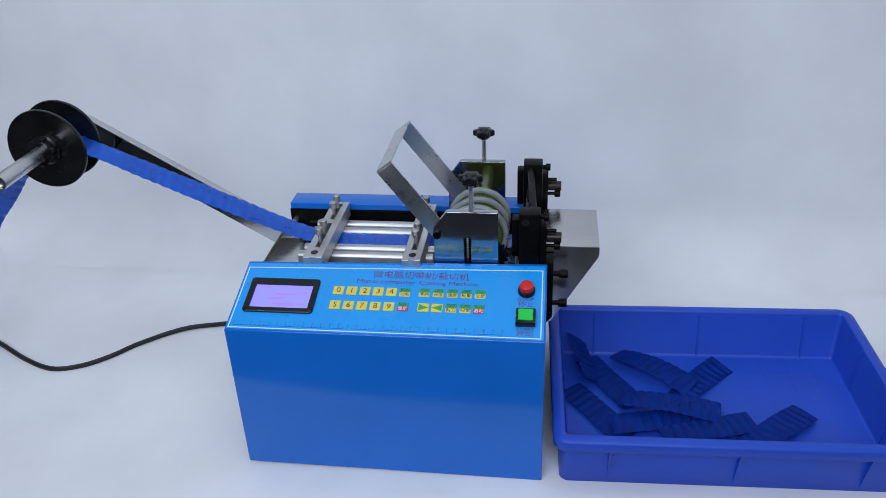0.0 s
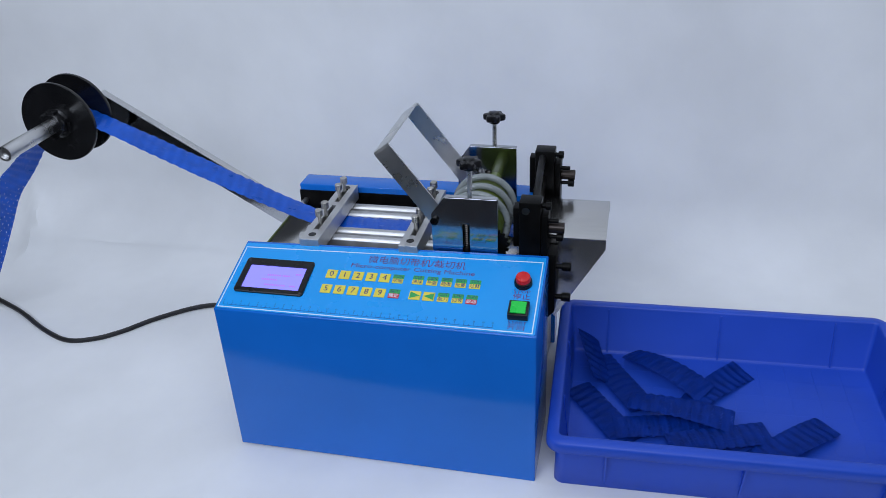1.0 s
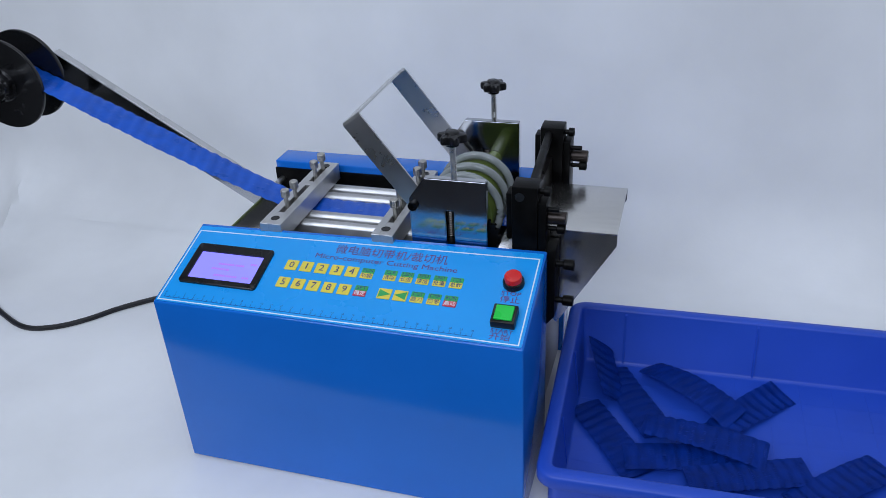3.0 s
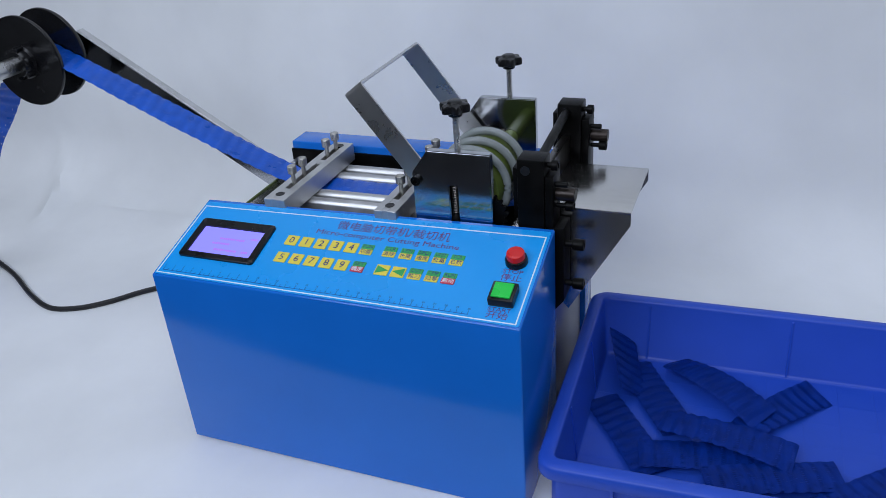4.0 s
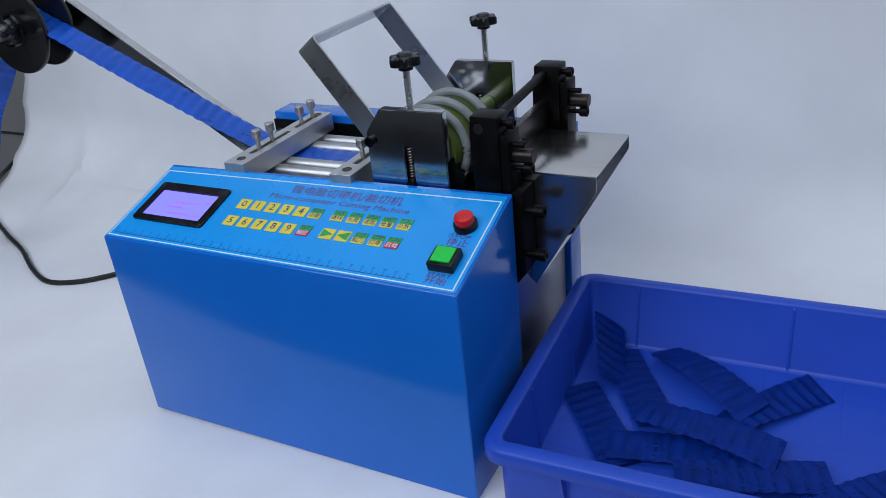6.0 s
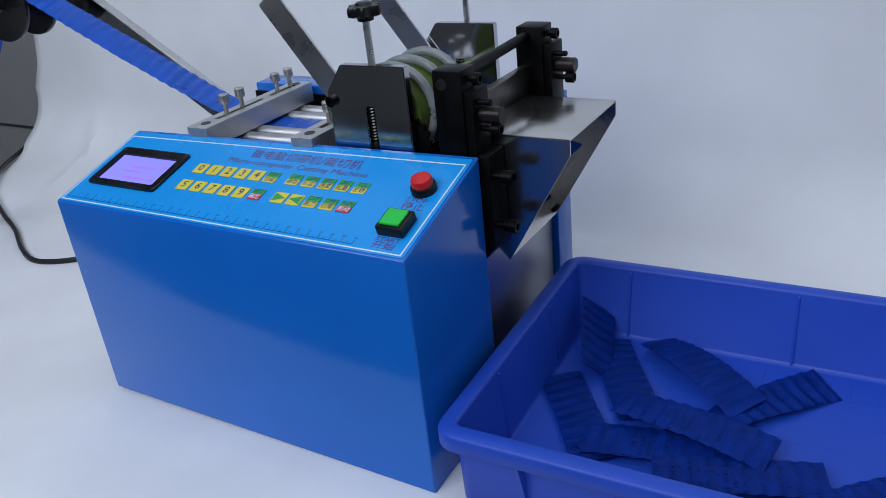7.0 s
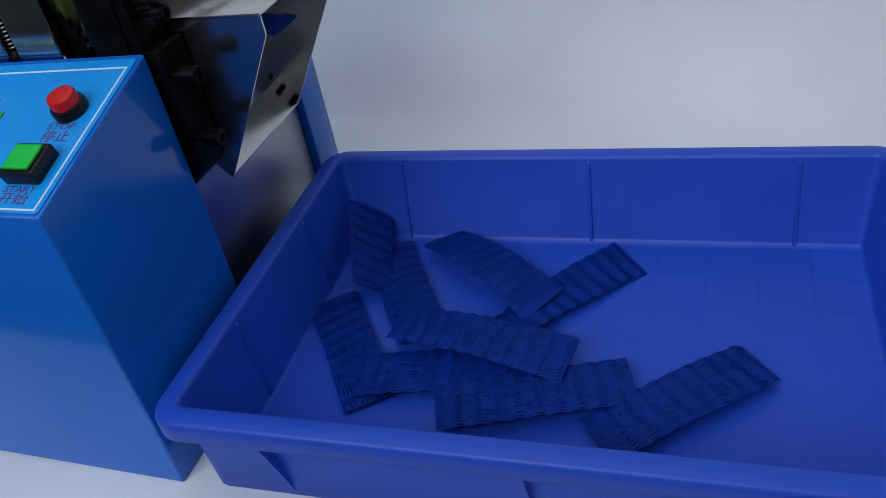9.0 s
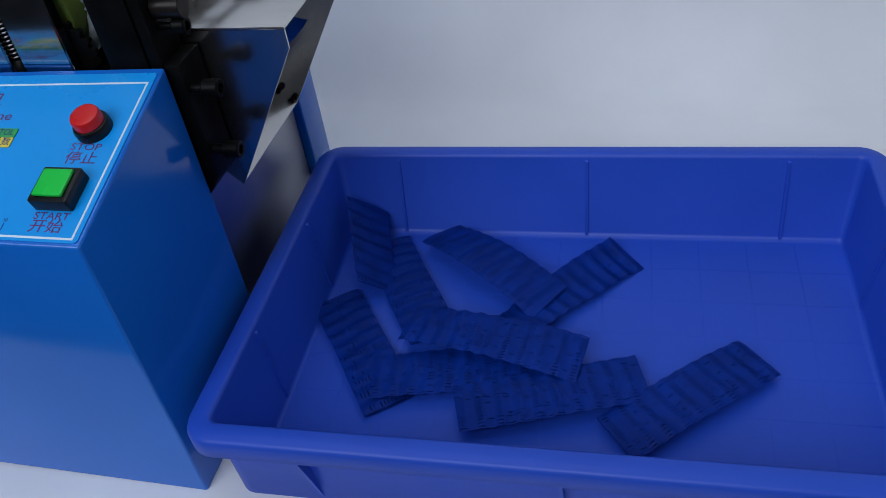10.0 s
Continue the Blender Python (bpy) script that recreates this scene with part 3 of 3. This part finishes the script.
def cutter_post(y0, y1, zb):
    bm = box(0.3215, 0.3455, y0, y1, zb, 0.2930, bevel=0.0012)
    post = part("cutter_post", bm, OXIDE, machine, "black oxide steel cutter post")
    ym = (y0 + y1) / 2
    part("blade_holder", box(0.3457, 0.3530, y0 + 0.001, y1 + 0.004, zb + 0.006, 0.2780, bevel=0.0010), OXIDE, post)
    part("guide_block", box(0.3130, 0.3213, y1 - 0.006, y1 + 0.010, 0.230, 0.2780, bevel=0.0008), OXIDE, post)
    bolt(post, 0.3455, ym, 0.2855, 0.0040)
    bolt(post, 0.3530, ym - 0.002, 0.2690, 0.0110, r=0.0024, head=0)
    bolt(post, 0.3530, ym + 0.002, 0.2585, 0.0170, r=0.0062, head=0, mat=BROWN)
    bolt(post, 0.3530, ym + 0.001, 0.2480, 0.0085, r=0.0022, head=0.0048, hl=0.0075)
    return post


near = cutter_post(0.1110, 0.1330, 0.1420)
part("end_cap_screw", lathe([(0.0044, 0), (0.0044, 0.0003), (0.003, 0.0003), (0.0026, -0.002), (0, -0.002)], (0.3290, 0.1109, 0.2830), (0, -1, 0), 20), DARKSTEEL, near, "recessed socket screw")
for z in (0.2130, 0.1730):
    bolt(near, 0.3530, 0.1190, z, 0.0160, r=0.0030, head=0.0052, hl=0.010)
part("lower_slide", prism([(0.3455, 0.2300), (0.3620, 0.2300), (0.3620, 0.1560), (0.3520, 0.1430), (0.3455, 0.1510)], 1, 0.1130, 0.1380, bevel=0.0008), OXIDE, near)
cutter_post(0.2530, 0.2750, 0.2100)
part("tie_rod", rod(0.0042, (0.3380, 0.1200, 0.2870), (0.3300, 0.2650, 0.2850), 20), OXIDE, machine, "black round tie rod between the posts")
part("blade", box(0.3265, 0.3345, 0.1335, 0.2525, 0.2290, 0.2610, bevel=0.0005), DARKSTEEL, machine, "dark steel cutting blade bar")
part("blade", box(0.3185, 0.3255, 0.1335, 0.2525, 0.1900, 0.2060, bevel=0.0005), DARKSTEEL, machine, "dark steel lower blade")

# outlet chute of folded sheet
SH = 0.0012
outline = [(0.3380, 0.2380), (0.4150, 0.2380), (0.4150, 0.2270), (0.3600, 0.1330), (0.3380, 0.1560)]
chute = part("outlet_chute", box(0.3360, 0.4150, 0.1395, 0.2385, 0.2380 - SH, 0.2385, bevel=0.0004), SHEET, machine, "folded sheet-steel outlet chute")
part("chute_side", prism([(x, z - SH - 0.0001 * (z > 0.23)) for x, z in outline], 1, 0.1395, 0.1395 + SH), SHEET, chute)
part("chute_side", prism([(x, z - SH - 0.0001 * (z > 0.23)) for x, z in outline], 1, 0.2385 - SH, 0.2385), SHEET, chute)
part("chute_ramp", prism([(0.3600, 0.1322), (0.3604, 0.1332), (0.3290, 0.1662), (0.3286, 0.1652)], 1, 0.1408, 0.2372), SHEET, chute)
for k in range(3):
    part("rivet", lathe([(0.0024, 0), (0.0023, 0.0014), (0.0011, 0.0020), (0, 0.0020)], (0.3600 - 0.0080 * k, 0.2372, 0.1376 + 0.0085 * k), (0, -1, 0), 14), BROWN, chute, "dark rivet head")

# reel arm with the guide spool
ARM0, ARM1 = Vector((-0.2520, 0, 0.3465)), Vector((0.0150, 0, 0.1810))
ad = (ARM1 - ARM0).normalized()
an = Vector((-ad.z, 0, ad.x))
if an.z < 0:
    an = -an
c = [ARM0 + an * 0.0145, ARM1 + an * 0.0145, ARM1 - an * 0.0145, ARM0 - an * 0.0145]
arm = part("reel_arm", prism([(p.x, p.z) for p in c], 1, 0.2310, 0.2330, bevel=0.0004, seg=1), CHROME, machine, "long folded steel reel arm")
c = [ARM0 + an * 0.0147, ARM1 + an * 0.0147, ARM1 + an * 0.0127, ARM0 + an * 0.0127]
part("arm_flange", prism([(p.x, p.z) for p in c], 1, 0.2332, 0.2430, bevel=0.0003, seg=1), STEEL, arm)
SX, SZ = -0.2700, 0.3385
part("reel_shaft", lathe([(0.0062, 0.004), (0.0066, 0.0), (0.0090, 0.0), (0.0092, 0.0006), (0.0092, 0.1640), (0.0086, 0.1650)], (SX, 0.0700, SZ), (0, 1, 0), 32), STEEL, machine, "bright steel tube shaft")
spool = part("guide_spool", lathe([(0.0094, 0), (0.0140, 0), (0.0140, 0.035), (0.0094, 0.035)], (SX, 0.1752, SZ), (0, 1, 0), 40), SPOOL, machine, "black plastic guide spool")
for y, sgn in ((0.1745, -1), (0.2110, 1)):
    part("flange", lathe([(0.0094, -0.0020), (0.0488, -0.0020), (0.0506, -0.0024), (0.0512, -0.0012), (0.0512, 0.0012), (0.0506, 0.0024), (0.0488, 0.0020), (0.0094, 0.0020)], (SX, y, SZ), (0, 1, 0), 72), SPOOL, spool, "black disc flange")
part("collar", lathe([(0.0094, 0), (0.0190, 0), (0.0190, 0.0030), (0.0160, 0.0045), (0.0150, 0.0120), (0.0140, 0.0135), (0.0094, 0.0135)], (SX, 0.1725, SZ), (0, -1, 0), 40), SPOOL, spool, "black clamping collar")
for k in range(6):
    a = 2 * math.pi * k / 6 + 0.3
    part("collar_rib", box(-0.0022, 0.0022, -0.0125, 0.0, -0.0028, 0.0028, bevel=0.0006), SPOOL, spool).matrix_local = Matrix.Translation((SX + 0.0165 * math.cos(a), 0.1722, SZ + 0.0165 * math.sin(a))) @ Matrix.Rotation(-a, 4, "Y")
part("collar", lathe([(0.0094, 0), (0.0170, 0), (0.0160, 0.012), (0.0094, 0.012)], (SX, 0.2131, SZ), (0, 1, 0), 40), SPOOL, spool, "black clamping collar")


# ---------- netting ----------
def net_mesh(path, sides, width, pitch=0.0068, open_slit=0.30, layers=0.0016, ripple=0.0005, seed=0, across=9, ranked=False):
    """Flat tubular net: two layers with staggered slits, along a path with a side direction at each point."""
    bm = bmesh.new()
    lens = [0.0]
    for a, b in zip(path, path[1:]):
        lens.append(lens[-1] + (b - a).length)
    total = lens[-1]
    cols = max(4, int(total / pitch))

    def at(s):
        s = min(max(s, 0), total - 1e-6)
        i = int(np.searchsorted(lens, s, side="right") - 1)
        i = min(i, len(path) - 2)
        f = (s - lens[i]) / (lens[i + 1] - lens[i])
        c = path[i].lerp(path[i + 1], f)
        t = (path[i + 1] - path[i]).normalized()
        sd = sides[i].lerp(sides[i + 1], f).normalized()
        return c, sd, t.cross(sd).normalized()
    ss, opens = [0.0], [0.1]
    for j in range(cols):
        gap = 0.05 if ranked else 0.16
        ss += [total * (j + gap) / cols, total * (j + 0.5) / cols, total * (j + 1 - gap) / cols]
        opens += [0.06, 1.0, 0.06]
    ss.append(total)
    opens.append(0.1)
    step = width / across
    rnd = random.Random(seed)
    slack = [rnd.uniform(0.5, 1.0) for _ in range(cols + 1)]
    for layer in (1, -1):
        grid = []
        for k, s in enumerate(ss):
            c, sd, nn = at(s)
            row = []
            wob = 0.0006 * math.sin(s * 90 + seed)
            half = 0.5 * open_slit * opens[k] * slack[min(cols, max(0, (k - 1) // 3))]
            vs = []
            for i in range(across):
                v = -width / 2 + i * step
                vs += [v, v + step * (0.5 - half), v + step * (0.5 + half)]
            vs.append(width / 2)
            for vv in vs:
                e = 1 - (2 * abs(vv) / width) ** 4
                wave = math.sin(2 * math.pi * s / (pitch * 2.0) + 1.2 * math.sin(vv * 110 + seed))
                h = layer * layers * 0.5 * e + ripple * wave * (0.75 + 0.25 * math.sin(s * 55 + seed))
                row.append(bm.verts.new(c + sd * (vv * (1 + wob * 20) + rnd.uniform(-1, 1) * (0.00018 if ranked else 0.0001)) + nn * h))
            grid.append(row)
        for k in range(len(ss) - 1):
            col = (k - 1) // 3
            slit_row = 0 < k < len(ss) - 2 and (k - 1) % 3 < 2
            for i in range(3 * across):
                if slit_row and i % 3 == 1:
                    odd = col % 2
                    draw = math.sin(12.9898 * (col + 1) + 78.233 * (i + 1) + seed + layer) * 43758.5453 % 1
                    if draw < ((0.25 if odd else 0.92) if ranked else 1.0 * ((i // 3 + odd) % 2 == 0)):
                        continue
                q = (grid[k][i], grid[k][i + 1], grid[k + 1][i + 1], grid[k + 1][i])
                bm.faces.new(q if layer > 0 else q[::-1])
    return bm


def plain_part(name, bm, mat):
    me = bpy.data.meshes.new(name)
    bm.to_mesh(me)
    bm.free()
    me.materials.append(mat)
    me.shade_smooth()
    return new(name, me)


# the strip that runs from below, over the spool, down through the guide and cutter
pts = [(-0.560, 0.1880, 0.012), (-0.500, 0.1880, 0.060), (-0.444, 0.1885, 0.146), (-0.396, 0.1890, 0.226), (-0.354, 0.1895, 0.270), (-0.309, 0.1900, 0.318), (-0.286, 0.1905, 0.3465), (-0.268, 0.1910, 0.3545), (-0.244, 0.1910, 0.3440),
       (-0.205, 0.1910, 0.3270), (-0.130, 0.1905, 0.2940), (-0.055, 0.1900, 0.2615), (0.010, 0.1900, 0.2340), (0.050, 0.1900, 0.2195), (0.082, 0.1905, 0.2128), (0.130, 0.1905, 0.2120), (0.205, 0.1905, 0.2125), (0.250, 0.1905, 0.2155), (0.300, 0.1905, 0.2165), (0.350, 0.1905, 0.2150), (0.380, 0.1905, 0.2120), (0.398, 0.1905, 0.2110)]
path = smooth_path(pts, 12)
sides = []
for p in path:
    w = min(1, max(0, (-0.305 - p.x) / 0.07))
    sides.append(Vector((0, 1, 0.18 * math.exp(-((p.x + 0.1) / 0.12) ** 2))).lerp(Vector((0.60, 0.62, -0.50)), w).normalized())
strip = plain_part("net_strip", net_mesh(path, sides, 0.0335, ripple=0.0008, open_slit=0.26, across=9), NET)
tagged(strip, "long blue plastic net sleeve running from spool into cutter", "netting strip")

# cut pieces lying in the tray: centre, height, heading, length, arch, rise, sideways lean
PIECES = ((0.4230, 0.1160, 0.0123, -54, 0.114, 0.001, 0.0, 0.0), (0.4410, 0.1770, 0.0143, -58, 0.112, 0.001, 0.0, 0.05), (0.5590, 0.1860, 0.0133, 49, 0.110, 0.003, 0.0, 0.25),
          (0.4990, 0.1990, 0.0178, -36, 0.116, 0.010, 0.0, 0.15), (0.4950, 0.1000, 0.0158, 11, 0.115, 0.001, 0.0, 0.0), (0.5560, 0.0850, 0.0188, 19, 0.118, 0.001, 0.0, 0.0),
          (0.5140, 0.1230, 0.0228, -10, 0.122, 0.004, 0.0, 0.12), (0.6400, 0.0950, 0.0148, 41, 0.112, 0.005, 0.0, 0.0),
          (0.4080, 0.2040, 0.0290, 110, 0.078, 0.002, 0.30, 0.80))
for k, (x, y, z, a, ln, arch, rise, lean) in enumerate(PIECES):
    a = radians(a)
    u = Vector((math.cos(a), math.sin(a), rise)).normalized()
    sd0 = Vector((-math.sin(a), math.cos(a), 0))
    path = []
    sides = []
    for i in range(25):
        f = i / 24 - 0.5
        path.append(Vector((x, y, z)) + u * (ln * f) + Vector((0, 0, arch * (1 - 4 * f * f))) + sd0 * (0.004 * f * f * (1 if k % 2 else -1)))
        sides.append((sd0 + Vector((0, 0, lean * (1.0 if rise else 2 * f)))).normalized())
    ob = plain_part("cut_net_piece", net_mesh(path, sides, 0.0362, pitch=0.0058, open_slit=0.42, layers=0.0022, ripple=0.0009, seed=k, across=15, ranked=True), NET_SHADED)
    tagged(ob, "cut piece of blue plastic net lying in the tray, darkened for shade", "netting piece", group="cut net pieces in the tray")

# ---------- the tray ----------
TU, TV = 0.408, 0.284
tray = thing("storage_tray", "blue plastic storage tray holding cut net pieces", "tray", place=(0.3673, -0.0158, 0), turn=1.95)
bm = bmesh.new()
loops = []
for i, z, r in ((0.0190, 0.0003, 0.010), (0.0175, 0.0018, 0.011), (0.0120, 0.0610, 0.012), (0.0012, 0.0610, 0.016), (0.0, 0.0623, 0.018), (0.0, 0.0720, 0.018), (0.0008, 0.0741, 0.018), (0.0025, 0.0755, 0.017),
                (0.0120, 0.0761, 0.007), (0.0134, 0.0753, 0.006), (0.0142, 0.0730, 0.006), (0.0250, 0.0128, 0.004), (0.0267, 0.0103, 0.004), (0.0295, 0.0093, 0.004)):
    e = i if z > 0.065 else (0.0142 + (i - 0.0142) * 0.5 if z > 0.009 and z < 0.02 else i * (0.5 if z < 0.01 else 0.85))
    loops.append([bm.verts.new((u, v, z)) for u, v in round_rect(e, TU - e, i, TV - i, r, 8)])
for a, b in zip(loops, loops[1:]):
    for k in range(len(a)):
        bm.faces.new((a[k], a[(k + 1) % len(a)], b[(k + 1) % len(b)], b[k]))
bm.faces.new(loops[0])
bm.faces.new(loops[-1])
part("tray_body", bm, TRAY, tray, angle=50)


def wall_rib(u, inside, back):
    """A thin upright rib on a long wall; outside ones hang as a fin below the rim."""
    s = (lambda v: TV - v) if back else (lambda v: v)
    if inside:
        pts = [(s(0.0138), 0.0720), (s(0.0158), 0.0710), (s(0.0272), 0.0113), (s(0.0246), 0.0108)]
    else:
        pts = [(s(0.0020), 0.0615), (s(0.0125), 0.0615), (s(0.0220), 0.0012), (s(0.0185), 0.0012)]
    part("rib", prism([(p[0], p[1]) for p in pts], 0, u - 0.0011, u + 0.0011), TRAY, tray)


for u in (0.0640, 0.2060, 0.3450):
    for back in (False, True):
        wall_rib(u, True, back)
        wall_rib(u, False, back)
for v in (0.085, 0.190):
    for flip in (False, True):
        s = (lambda q: TU - q) if flip else (lambda q: q)
        part("rib", prism([(s(0.0138), 0.0720), (s(0.0156), 0.0710), (s(0.0209), 0.0113), (s(0.0185), 0.0108)], 1, v - 0.0011, v + 0.0011), TRAY, tray)
bm = bmesh.new()
for k in range(1, 11):
    u = 0.020 + (TU - 0.040) * k / 11
    add_box(bm, u - 0.0005, u + 0.0005, 0.030, TV - 0.030, 0.0091, 0.00945)
for k in range(1, 7):
    v = 0.0285 + (TV - 0.057) * k / 7
    add_box(bm, 0.022, TU - 0.022, v - 0.0005, v + 0.0005, 0.0091, 0.00938)
tagged(part("floor_grid", bm, TRAY, tray, "faint moulded grid lines"), kind="stuff")

# ---------- power cable ----------
pts = [(0.002, 0.280, 0.040), (-0.040, 0.290, 0.028), (-0.090, 0.293, 0.010), (-0.142, 0.287, 0.0045), (-0.196, 0.270, 0.0045), (-0.247, 0.229, 0.0045), (-0.278, 0.193, 0.0045), (-0.310, 0.168, 0.0045), (-0.350, 0.158, 0.0045), (-0.402, 0.177, 0.0045),
       (-0.470, 0.214, 0.0060), (-0.545, 0.246, 0.0075), (-0.647, 0.296, 0.0080), (-0.700, 0.335, 0.0090), (-0.755, 0.385, 0.008), (-0.800, 0.435, 0.004), (-0.865, 0.530, 0.000), (-0.905, 0.600, -0.02), (-0.920, 0.630, -0.15), (-0.930, 0.640, -0.40), (-0.95, 0.70, -0.745)]
cable = part("power_cable", tube(smooth_path(pts, 8), 0.0036, 10), CABLE)
tagged(cable, "black rubber power cable curving over the white cloth", "cable")
